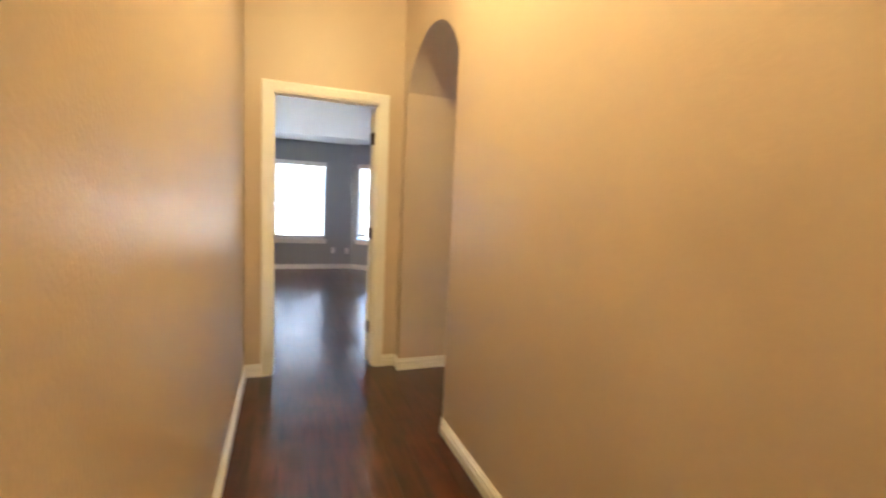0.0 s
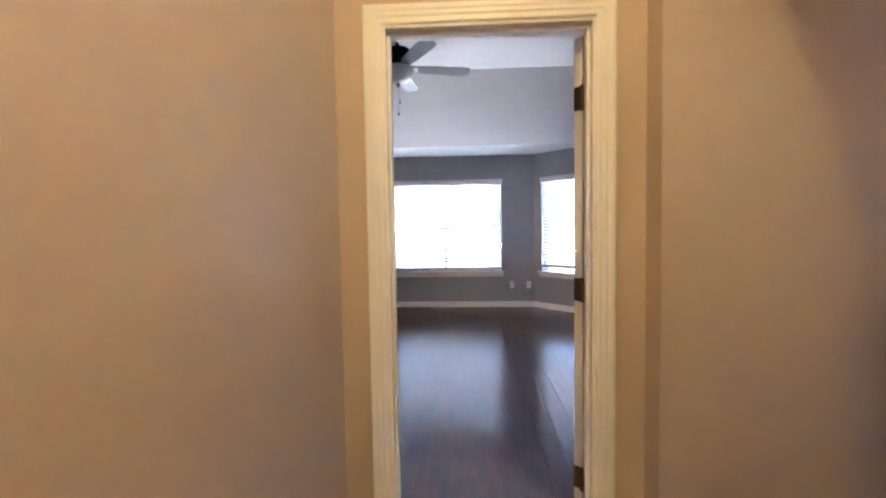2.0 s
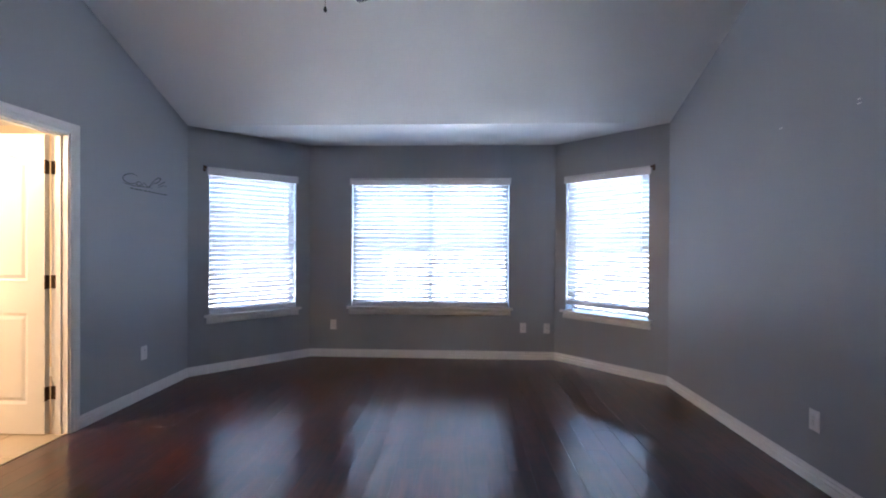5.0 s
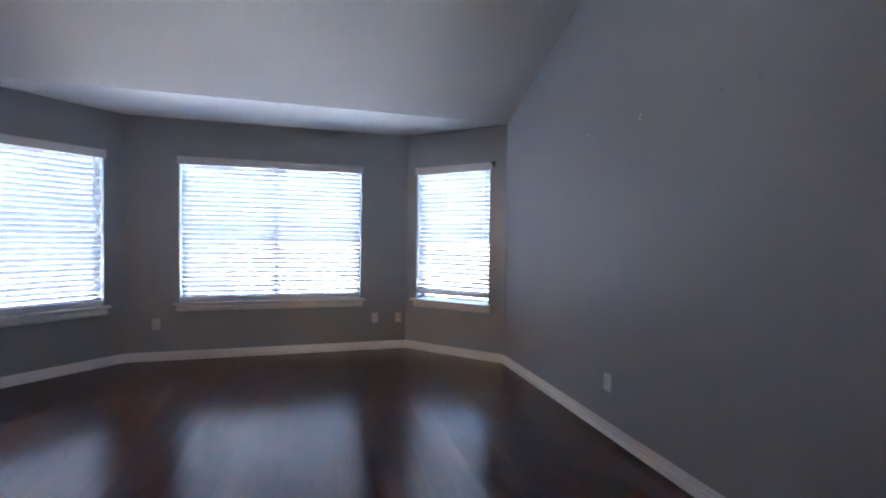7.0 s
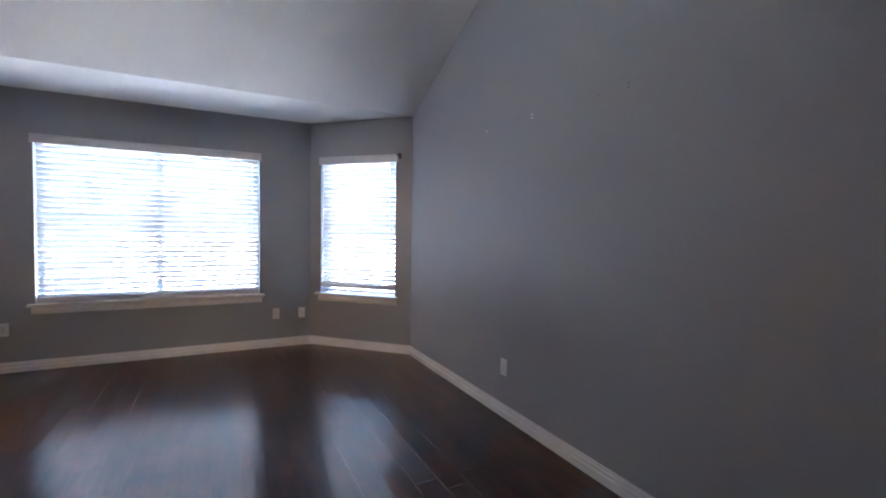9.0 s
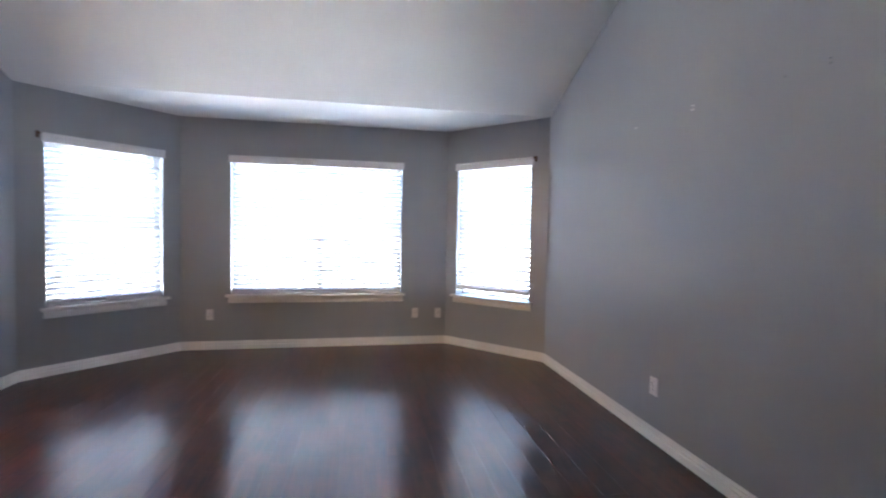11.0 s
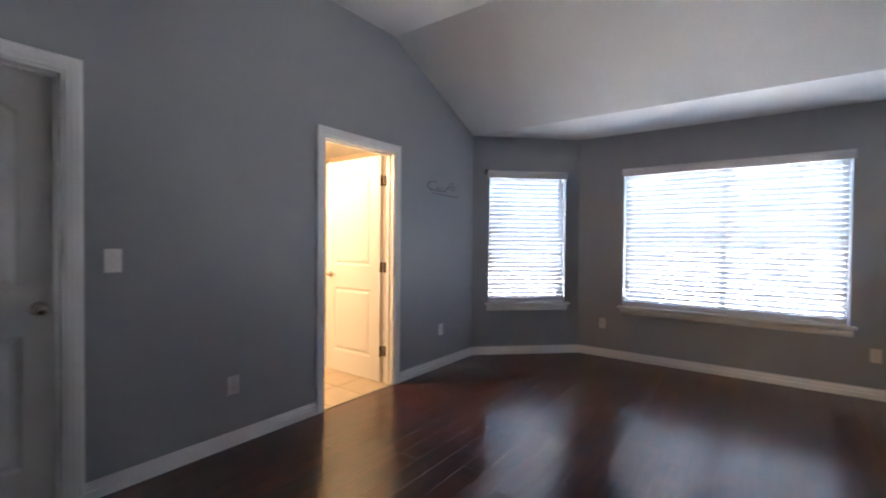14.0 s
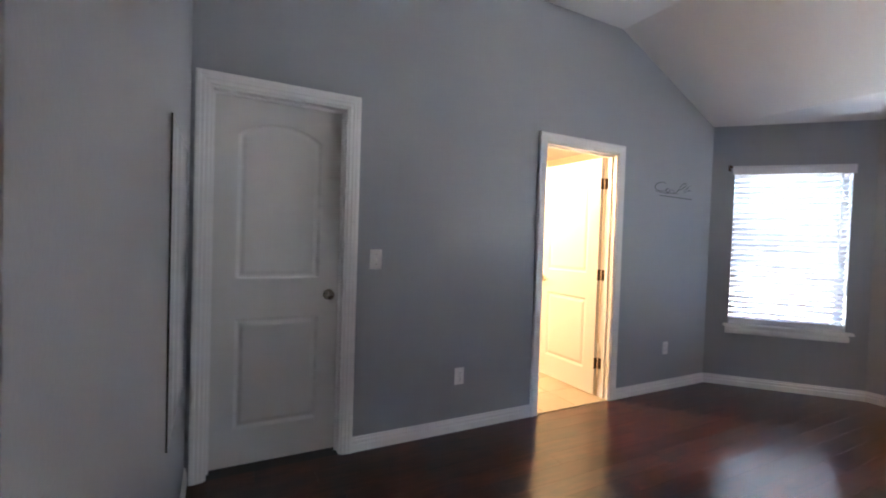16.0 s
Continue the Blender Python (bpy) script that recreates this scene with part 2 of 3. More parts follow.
wall("wall_hall_end", "tan painted hall wall round the bedroom door", [
    (HX0 - 0.1, HD0, YD, YD + 0.03, 0, ZH), (HD0, HD1, YD, YD + 0.03, DH, ZH), (HD1, HX1 + 0.01, YD, YD + 0.03, 0, ZH)], PAINT_TAN)
# hall walls, arched opening and side passage
AY0, AY1, SPRING = -0.55, 0.44, 2.11
HB = -4.6
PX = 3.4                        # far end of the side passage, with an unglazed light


def arc(n, rise=0.295):
    """Points (y, z) of the segmental arch over the opening."""
    mid, half = (AY0 + AY1) / 2, (AY1 - AY0) / 2
    rad = (half * half + rise * rise) / (2 * rise)
    a = math.asin(half / rad)
    return [(mid + rad * math.sin(a * (2 * i / n - 1)), SPRING + rise - rad + rad * math.cos(a * (2 * i / n - 1))) for i in range(n + 1)]


def arch_wall():
    """Hall's right wall with an opening under a round arch that runs on as a barrel vault over the side passage."""
    bm = boxes((HX1, HX1 + W, HB, AY0, 0, ZH), (HX1, HX1 + W, AY1, YD + 0.03, 0, ZH))
    n = 20
    pts = arc(n)
    rows = []
    for x in (HX1, HX1 + W):
        rows.append(([bm.verts.new((x, y, z)) for y, z in pts], [bm.verts.new((x, y, ZH)) for y, z in pts]))
    for i in range(n):
        for lo, hi in rows:
            bm.faces.new((lo[i], lo[i + 1], hi[i + 1], hi[i]))
        bm.faces.new((rows[0][0][i], rows[0][0][i + 1], rows[1][0][i + 1], rows[1][0][i]))
    return bm


def vault():
    """Barrel vault of the side passage."""
    bm = bmesh.new()
    n = 20
    x0, x1 = HX1 + W, PX
    lo = arc(n)
    a = [bm.verts.new((x0, y, z)) for y, z in lo]
    b = [bm.verts.new((x1, y, z)) for y, z in lo]
    c = [bm.verts.new((x0, y, z + 0.06)) for y, z in lo]
    d = [bm.verts.new((x1, y, z + 0.06)) for y, z in lo]
    for i in range(n):
        bm.faces.new((a[i], b[i], b[i + 1], a[i + 1]))
        bm.faces.new((c[i], c[i + 1], d[i + 1], d[i]))
    bmesh.ops.recalc_face_normals(bm, faces=bm.faces)
    return bm


tagged(mesh_object("wall_hall_east", arch_wall(), PAINT_TAN), "tan painted hall wall with a round-arched opening", "wall", kind="structure")
tagged(mesh_object("ceiling_passage", vault(), PAINT_TAN, smooth=True), "tan barrel vault over the side passage", "ceiling", kind="structure")
wall("wall_passage_north", "tan painted wall of the side passage", [(HX1 + W, PX, AY1, YD + 0.03, 0, SPRING)], PAINT_TAN)
wall("wall_passage_south", "tan painted wall of the side passage", [(HX1 + W, PX, AY0 - 0.1, AY0, 0, SPRING)], PAINT_TAN)
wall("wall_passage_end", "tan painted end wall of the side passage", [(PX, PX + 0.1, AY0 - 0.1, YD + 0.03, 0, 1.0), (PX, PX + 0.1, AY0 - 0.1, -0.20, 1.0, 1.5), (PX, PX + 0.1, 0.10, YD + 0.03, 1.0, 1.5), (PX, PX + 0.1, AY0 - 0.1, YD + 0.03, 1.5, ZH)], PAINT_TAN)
wall("wall_hall_west", "tan painted plain hall wall", [(HX0 - 0.1, HX0, HB, YD, 0, ZH)], PAINT_TAN)
wall("wall_hall_south", "tan painted far end of the hall", [(HX0 - 0.1, HX1 + W, HB - 0.1, HB, 0, ZH)], PAINT_TAN)
tagged(mesh_object("ceiling_hall", boxes((HX0 - 0.1, PX + 0.1, HB - 0.1, YD + 0.03, ZH, ZH + 0.1)), PAINT_CEIL), "off-white hall ceiling", "ceiling", kind="structure")

# bedroom ceiling: high flat part, slope, low bay
slope = bmesh.new()
prof = [(YB - 0.1, ZC), (YF, ZC), (YS, ZB), (YS, ZB + 0.16), (YF, ZC + 0.12), (YB - 0.1, ZC + 0.12)]
a = [slope.verts.new((XL - W, y, z)) for y, z in prof]
b = [slope.verts.new((XR + 0.14, y, z)) for y, z in prof]
for i in range(6):
    slope.faces.new((a[i], a[(i + 1) % 6], b[(i + 1) % 6], b[i]))
slope.faces.new(a[::-1])
slope.faces.new(b)
bmesh.ops.recalc_face_normals(slope, faces=slope.faces)
tagged(mesh_object("ceiling", slope, PAINT_CEIL), "off-white vaulted bedroom ceiling, flat then sloping", "ceiling", kind="structure")
bay = bmesh.new()
prof = [(XL - 0.2, YS), (XR + 0.2, YS), (XR + 0.2, YS + 0.1), (BR + 0.1, YM + 0.15), (BL - 0.1, YM + 0.15), (XL - 0.2, YS + 0.1)]
a = [bay.verts.new((x, y, ZB)) for x, y in prof]
b = [bay.verts.new((x, y, ZB + 0.16)) for x, y in prof]
for i in range(6):
    bay.faces.new((a[i], a[(i + 1) % 6], b[(i + 1) % 6], b[i]))
bay.faces.new(a[::-1])
bay.faces.new(b)
bmesh.ops.recalc_face_normals(bay, faces=bay.faces)
tagged(mesh_object("ceiling_bay", bay, PAINT_CEIL), "low off-white ceiling of the window bay", "ceiling", kind="structure")

# bay walls with windows
T = 0.20
WZ0, WZ1 = 0.585, 2.03
BAY = [("wall_bay_west", (XL, YS), (BL, YM), 0.19, 1.08), ("wall_bay_north", (BL, YM), (BR, YM), 0.49, 2.30), ("wall_bay_east", (BR, YM), (XR, YS), 0.14, 1.035)]
FRAMES = []
for name, p, q, u0, u1 in BAY:
    m = frame_matrix(p, q)
    ln = (Vector(q) - Vector(p)).length
    e = 0.083
    bm = bmesh.new()
    rings = []
    for y in (0, T):
        o = e * y / T
        rings.append([bm.verts.new((x, y, z)) for x, z in ((-o, 0), (ln + o, 0), (ln + o, ZB + 0.1), (-o, ZB + 0.1), (u0, WZ0), (u1, WZ0), (u1, WZ1), (u0, WZ1))])
    f, r = rings
    for i in range(4):
        j = (i + 1) % 4
        bm.faces.new((f[i], f[j], f[4 + j], f[4 + i]))
        bm.faces.new((r[j], r[i], r[4 + i], r[4 + j]))
        bm.faces.new((f[j], f[i], r[i], r[j]))
        bm.faces.new((f[4 + i], f[4 + j], r[4 + j], r[4 + i]))
    ob = mesh_object(name, bm, PAINT_GREY)
    ob.matrix_world = m
    tagged(ob, "grey painted wall of the window bay", "wall", kind="structure")
    FRAMES.append((m, ln, u0, u1))


def window(name, m, u0, u1, twin, label):
    """Double-hung vinyl window set in the outer half of its opening, with stool and apron."""
    root = empty(name, m, label, "window", kind="structure")
    y0, y1, f = 0.145, 0.195, 0.016
    mid = (u0 + u1) / 2
    rows = [(u0, u0 + f, y0, y1, WZ0, WZ1), (u1 - f, u1, y0, y1, WZ0, WZ1), (u0 + f, u1 - f, y0, y1, WZ1 - f, WZ1), (u0 + f, u1 - f, y0, y1, WZ0, WZ0 + f)]
    if twin:
        rows.append((mid - 0.013, mid + 0.013, y0, y1, WZ0 + f, WZ1 - f))
    part("window_frame", boxes(*rows), VINYL, root)
    zm = 1.325
    for x0, x1 in ([(u0 + f, mid - 0.013), (mid + 0.013, u1 - f)] if twin else [(u0 + f, u1 - f)]):
        for z0, z1, d in ((zm - 0.02, WZ1 - f, 0.022), (WZ0 + f, zm + 0.02, 0.002)):
            s, ya = 0.013, y0 + d
            sash = part("sash", boxes((x0, x0 + s, ya, ya + 0.02, z0, z1), (x1 - s, x1, ya, ya + 0.02, z0, z1), (x0 + s, x1 - s, ya, ya + 0.02, z1 - s, z1), (x0 + s, x1 - s, ya, ya + 0.02, z0, z0 + s)), VINYL, root)
            pane = part("pane", boxes((x0 + s - 0.004, x1 - s + 0.004, ya + 0.008, ya + 0.012, z0 + s - 0.004, z1 - s + 0.004)), GLASS, sash)
            pane.visible_shadow = False
    part("window_sill", boxes((u0 - 0.045, u1 + 0.045, -0.058, 0.0, WZ0 - 0.024, WZ0 + 0.002), (u0 + 0.001, u1 - 0.001, 0.0, y0, WZ0 - 0.024, WZ0 + 0.002), bevel=0.005), TRIM, root)
    ap = extrude([(0, 0), (0, 0.066), (-0.008, 0.066), (-0.008, 0.050), (-0.017, 0.046), (-0.020, 0.036), (-0.020, 0.014), (-0.012, 0.008), (-0.009, 0.0)], u1 - u0 + 0.05, start=u0 - 0.025)
    part("apron", moved(ap, Matrix.Translation((0, 0, WZ0 - 0.0905))), TRIM, root)
    return root


def blind(m, u0, u1, lift, tilt, label):
    """Two-inch slat blind hung inside the opening, with a valance in front of it."""
    root = empty("window_blind", m, label, "window blind", "bay window blinds")
    v = extrude([(0, 0), (0, 0.078), (-0.018, 0.078), (-0.018, 0.066), (-0.012, 0.060), (-0.012, 0.014), (-0.016, 0.008), (-0.016, 0.0)], u1 - u0 + 0.036, start=u0 - 0.018)
    part("valance", moved(v, Matrix.Translation((0, -0.004, 1.985))), VALANCE, root)
    part("headrail", boxes((u0 + 0.006, u1 - 0.006, 0.008, 0.062, 1.985, 2.025)), VALANCE, root)
    zt, zs = 1.964, WZ0 + 0.058 + lift
    n = round((zt - zs) / 0.0492) + 1
    pitch = (zt - zs) / (n - 1)
    w = 0.0275
    half = u1 - u0 - 0.016
    bm = bmesh.new()
    ca, sa = math.cos(radians(tilt)), math.sin(radians(tilt))
    cols = []
    for y, z in ((-w, 0), (0, 0.002), (w, 0), (w, -0.0028), (0, -0.0008), (-w, -0.0028)):
        cols.append((y * ca - z * sa, y * sa + z * ca))
    r0 = [bm.verts.new((0, y, z)) for y, z in cols]
    r1 = [bm.verts.new((half, y, z)) for y, z in cols]
    for i in range(6):
        bm.faces.new((r0[i], r0[(i + 1) % 6], r1[(i + 1) % 6], r1[i]))
    bm.faces.new(r0[::-1])
    bm.faces.new(r1)
    bmesh.ops.recalc_face_normals(bm, faces=bm.faces)
    first = part("slat", bm, SLAT, root)
    rnd = random.Random(7)
    for i in range(n):
        s = first if i == 0 else first.copy()
        if i:
            scene.collection.objects.link(s)
        s.matrix_basis = Matrix.Translation((u0 + 0.008, 0.036, zt - i * pitch)) @ Matrix.Rotation(radians(rnd.uniform(-0.6, 0.6)), 4, "X")
    zb = WZ0 + 0.016 + lift
    packed = first.data.copy()
    packed.materials[0] = VALANCE
    for i in range(4):
        s = new("slat", packed)
        s.parent = root
        s.matrix_basis = Matrix.Translation((u0 + 0.008, 0.036, zb + 0.012 + i * 0.0066)) @ Matrix.Rotation(radians(-tilt + rnd.uniform(-2, 2)), 4, "X")
    part("bottom_rail", boxes((u0 + 0.008, u1 - 0.008, 0.012, 0.060, zb - 0.012, zb + 0.006), bevel=0.003), VALANCE, root)
    for u in ([u0 + 0.12, (u0 + u1) / 2 - 0.28, (u0 + u1) / 2 + 0.28, u1 - 0.12] if u1 - u0 > 1.2 else [u0 + 0.13, u1 - 0.13]):
        part("ladder_cord", boxes((u - 0.001, u + 0.001, 0.009, 0.0105, zb, 1.985), (u - 0.001, u + 0.001, 0.0615, 0.063, zb, 1.985)), SLAT, root)
    part("tilt_wand", boxes((u1 - 0.075, u1 - 0.068, -0.002, 0.004, 1.18, 1.985)), SLAT, root)
    return root


TILT = -45
for (m, ln, u0, u1), name, twin, lift in zip(FRAMES, ("window_1", "window_2", "window_3"), (False, True, False), (0.0, 0.0, 0.055)):
    window(name, m, u0, u1, twin, "white vinyl double-hung bay window with white sill")
    blind(m, u0, u1, lift, TILT, "white two-inch slat blind, lowered, slats tilted open" if lift == 0 else "white slat blind stopping just above the sill")


# ---- trim ----
BASE = [(0, 0), (0.014, 0), (0.014, 0.042), (0.012, 0.045), (0.003, 0.046), (0.003, 0.056), (0.012, 0.057), (0.013, 0.067), (0.010, 0.071), (0.003, 0.072), (0.003, 0.079), (0.008, 0.080), (0.008, 0.084), (0.004, 0.090), (0, 0.090)]


def baseboard(p, q, e0=0.0, e1=0.0):
    """Runs from p to q with the room on the left hand."""
    ln = (Vector(q) - Vector(p)).length
    ob = mesh_object("baseboard", extrude(BASE, ln, miter0=e0, miter1=e1), TRIM)
    ob.matrix_world = frame_matrix(p, q)
    return tagged(ob, "white moulded baseboard along the wall", "baseboard", kind="structure")


K = 0.414
CW = 0.066
baseboard((XR, YB), (XR, YS), 1, -K)
baseboard((XR, YS), (BR, YM), K, -K)
baseboard((BR, YM), (BL, YM), K, -K)
baseboard((BL, YM), (XL, YS), K, -K)
baseboard((XL, YS), (XL, BD1 + CW), K, 0)
baseboard((XL, BD0 - CW), (XL, CD1 + CW), 0, 0)
baseboard((XL, YJ), (HD0 - 0.24, YJ), 0, 0)
baseboard((HD1 + CW, YB), (XR, YB), 0, -1)
baseboard((HX0, YD), (HX0, HB), 1, -1)
baseboard((HX0, HB), (HX1, HB), 1, -1)
baseboard((HX1, HB), (HX1, AY0), 1, 0)
baseboard((HX1, AY0), (PX, AY0), 0, -1)
baseboard((PX, AY1), (HX1, AY1), 1, 1)
baseboard((HX1, AY1), (HX1, YD), -1, -1)
baseboard((HX1, YD), (HD1 + CW, YD), 1, 0)
baseboard((HD0 - CW, YD), (HX0, YD), 0, -1)

CASE = [(0, 0), (0.010, 0), (0.012, 0.006), (0.012, 0.020), (0.016, 0.026), (0.016, 0.040), (0.019, 0.046), (0.019, 0.058), (0.015, CW), (0, CW)]


def casing(parent, m, w, h):
    """Mitred door casing: m has x along the wall, y out of it, its origin at the opening's foot."""
    for kind in ("left", "right", "top"):
        bm = bmesh.new()
        def ring(f):
            return [bm.verts.new(f(a, b)) for a, b in CASE]
        if kind == "top":
            r0, r1 = ring(lambda a, b: (-b, a, h + b)), ring(lambda a, b: (w + b, a, h + b))
        elif kind == "left":
            r0, r1 = ring(lambda a, b: (-b, a, 0)), ring(lambda a, b: (-b, a, h + b))
        else:
            r0, r1 = ring(lambda a, b: (w + b, a, 0)), ring(lambda a, b: (w + b, a, h + b))
        n = len(CASE)
        for i in range(n):
            bm.faces.new((r0[i], r0[(i + 1) % n], r1[(i + 1) % n], r1[i]))
        bm.faces.new(r0)
        bm.faces.new(r1)
        bmesh.ops.recalc_face_normals(bm, faces=bm.faces)
        part("casing", moved(bm, m), TRIM, parent)


def jambs(parent, m, w, h, depth, stop0, stop1):
    """Jamb lining through the wall (y from 0 to -depth) with door stops."""
    t = 0.012
    for r in ((0, t, -depth, 0, 0, h), (w - t, w, -depth, 0, 0, h), (t, w - t, -depth, 0, h - t, h)):
        part("jamb", moved(boxes(r), m), TRIM, parent)
    s = 0.010
    for r in ((t, t + s, stop0, stop1, 0, h - t), (w - t - s, w - t, stop0, stop1, 0, h - t), (t + s, w - t - s, stop0, stop1, h - t - s, h - t)):
        part("door_stop", moved(boxes(r), m), TRIM, parent)


def door_face(w, h):
    """Heights of a two-panel door face with an arched upper panel, over a fine grid."""
    nx, nz = int(w / 0.009), int(h / 0.009)
    xs, zs = np.linspace(0, w, nx + 1), np.linspace(0, h, nz + 1)
    X, Z = np.meshgrid(xs, zs)
    def inside(z0, z1, rise):
        px0, px1 = 0.125, w - 0.125
        d = np.minimum(np.minimum(X - px0, px1 - X), Z - z0)
        c = (px0 + px1) / 2
        hw = (px1 - px0) / 2
        if rise > 0:
            rad = (hw * hw + rise * rise) / (2 * rise)
            top = np.where(Z > z1 - rad, rad - np.hypot(X - c, Z - (z1 - rad)), z1 - Z)
        else:
            top = z1 - Z
        return np.minimum(d, top)
    d = np.maximum(inside(1.03, 1.885, 0.075), inside(0.205, 0.805, 0.0))
    y = np.interp(d, [-0.001, 0.0, 0.006, 0.012, 0.020, 0.034, 0.040], [0, -0.001, -0.008, -0.009, -0.0085, -0.002, -0.001])
    return xs, zs, y


def door_slab(w, h, t=0.035):
    """Both faces moulded; x from 0 (hinge) to w, y from 0 to -t."""
    xs, zs, y = door_face(w, h)
    nx, nz = len(xs), len(zs)
    verts, faces = [], []
    for s in (0, 1):
        base = len(verts)
        for j in range(nz):
            for i in range(nx):
                verts.append((xs[i], y[j, i] if s == 0 else -t - y[j, i], zs[j]))
        for j in range(nz - 1):
            for i in range(nx - 1):
                q = (base + j * nx + i, base + j * nx + i + 1, base + (j + 1) * nx + i + 1, base + (j + 1) * nx + i)
                faces.append(q[::-1] if s == 0 else q)
    b2 = nx * nz
    for i in range(nx - 1):
        faces.append((i, i + 1, b2 + i + 1, b2 + i))
        k = (nz - 1) * nx
        faces.append((k + i + 1, k + i, b2 + k + i, b2 + k + i + 1))
    for j in range(nz - 1):
        faces.append(((j + 1) * nx, j * nx, b2 + j * nx, b2 + (j + 1) * nx))
        k = nx - 1
        faces.append((j * nx + k, (j + 1) * nx + k, b2 + (j + 1) * nx + k, b2 + j * nx + k))
    return verts, faces


def knob_set(leaf, x, z, t, lever=0):
    """Rose and knob, or lever, on both faces."""
    for s in (1, -1):
        y0 = 0 if s == 1 else -t
        rot = Matrix.Translation((x, y0, z)) @ Matrix.Rotation(radians(-90 * s), 4, "X")
        bm = lathe([(0, 0), (0.031, 0), (0.031, 0.004), (0.026, 0.008), (0.012, 0.010), (0.010, 0.014), (0.010, 0.032)], 24)
        if lever:
            lathe([(0.010, 0.032), (0.011, 0.044), (0, 0.046)], 16, bm)
            k = part("door_handle", moved(bm, rot), NICKEL, leaf, "satin metal lever handle", True)
            arm = boxes((min(0, lever * 0.105), max(0, lever * 0.105), -0.008, 0.008, -0.005, 0.005), bevel=0.004)
            part("lever", moved(arm, Matrix.Translation((x, y0 + s * 0.042, z))), NICKEL, k)
        else:
            lathe([(0.010, 0.032), (0.020, 0.038), (0.0265, 0.046), (0.0275, 0.054), (0.024, 0.062), (0.014, 0.067), (0, 0.068)], 24, bm)
            part("door_knob", moved(bm, rot), NICKEL, leaf, "aged brass-toned round knob", True)


def hinges(leaf, t, side, heights=(0.27, 1.02, 1.79)):
    """Three butt hinges on the leaf's hinge edge; side: the face (y) on which the knuckle stands."""
    for z in heights:
        bm = boxes((-0.0035, 0.0, -t + 0.003, -0.001, z - 0.045, z + 0.045))
        part("hinge", bm, BRONZE, leaf, "dark bronze butt hinge")
        part("hinge_pin", lathe([(0, -0.048), (0.006, -0.048), (0.006, 0.048), (0, 0.048)], 12, at=(-0.005, side, z)), BRONZE, leaf)


# hall door: opened far into the bedroom
def hinge_plates(parent, m, rows):
    for r in rows:
        part("hinge_leaf", moved(boxes(r), m), BRONZE, parent, "dark bronze hinge plate")


door1 = empty("door_1", Matrix.Identity(4), "white panelled bedroom door, opened wide against the back wall", "door", kind="structure")
mh = Matrix.Translation((HD1, YD, 0)) @ Matrix.Rotation(math.pi, 4, "Z")
casing(door1, mh, HD1 - HD0, DH)
mr = Matrix.Translation((HD0, YB, 0))
casing(door1, mr, HD1 - HD0, DH)
jambs(door1, mr, HD1 - HD0, DH, YB - YD, -0.075, -0.040)
hinge_plates(door1, mr, [(HD1 - HD0 - 0.0145, HD1 - HD0 - 0.0115, -0.036, 0.0, z - 0.045, z + 0.045) for z in (0.29, 1.05, 1.79)])
lw = HD1 - HD0 - 0.03
leaf = part("door_leaf", door_slab(lw, 2.01), DOOR_WHITE, door1)
leaf.matrix_basis = Matrix.Translation((HD1 - 0.020, YB + 0.006, 0.010)) @ Matrix.Rotation(radians(42), 4, "Z") @ Matrix.Translation((0.004, 0.035, 0))
knob_set(leaf, lw - 0.065, 0.93, 0.035)
hinges(leaf, 0.035, -0.035, (0.28, 1.04, 1.78))

# bath door: opened square into the bathroom
door2 = empty("door_2", Matrix.Identity(4), "white panelled bathroom door standing open into the bathroom", "door", kind="structure")
mb2 = Matrix.Translation((XL, BD0, 0)) @ Matrix.Rotation(math.pi / 2, 4, "Z") @ Matrix.Diagonal((1, -1, 1, 1))
casing(door2, mb2, BD1 - BD0, DH)
jambs(door2, mb2, BD1 - BD0, DH, W, -0.075, -0.042)
lw = BD1 - BD0 - 0.03
leaf = part("door_leaf", door_slab(lw, 2.01), DOOR_WHITE, door2)
leaf.matrix_basis = Matrix.Translation((XL - W - 0.012, BD1 - 0.013, 0.010)) @ Matrix.Rotation(radians(180), 4, "Z") @ Matrix.Translation((0, 0.035, 0))
knob_set(leaf, lw - 0.065, 0.93, 0.035, lever=-1)
hinges(leaf, 0.035, 0.0)
hinge_plates(door2, Matrix.Identity(4), [(XL - W, XL - W + 0.036, BD1 - 0.0155, BD1 - 0.0115, z - 0.045, z + 0.045) for z in (0.28, 1.03, 1.80)])

# closet door: shut
door3 = empty("door_3", Matrix.Identity(4), "white two-panel closet door with arched top panel, shut", "door", kind="structure")
mc = Matrix.Translation((XL, CD0, 0)) @ Matrix.Rotation(math.pi / 2, 4, "Z") @ Matrix.Diagonal((1, -1, 1, 1))
casing(door3, mc, CD1 - CD0, DH)
jambs(door3, mc, CD1 - CD0, DH, W, -0.078, -0.060)
lw = CD1 - CD0 - 0.028
leaf = part("door_leaf", door_slab(lw, 2.01), DOOR_WHITE, door3)
leaf.matrix_basis = Matrix.Translation((XL - 0.079, CD0 + 0.014, 0.012)) @ Matrix.Rotation(math.pi / 2, 4, "Z") @ Matrix.Translation((0, 0.035, 0))
knob_set(leaf, lw - 0.065, 0.93, 0.035)

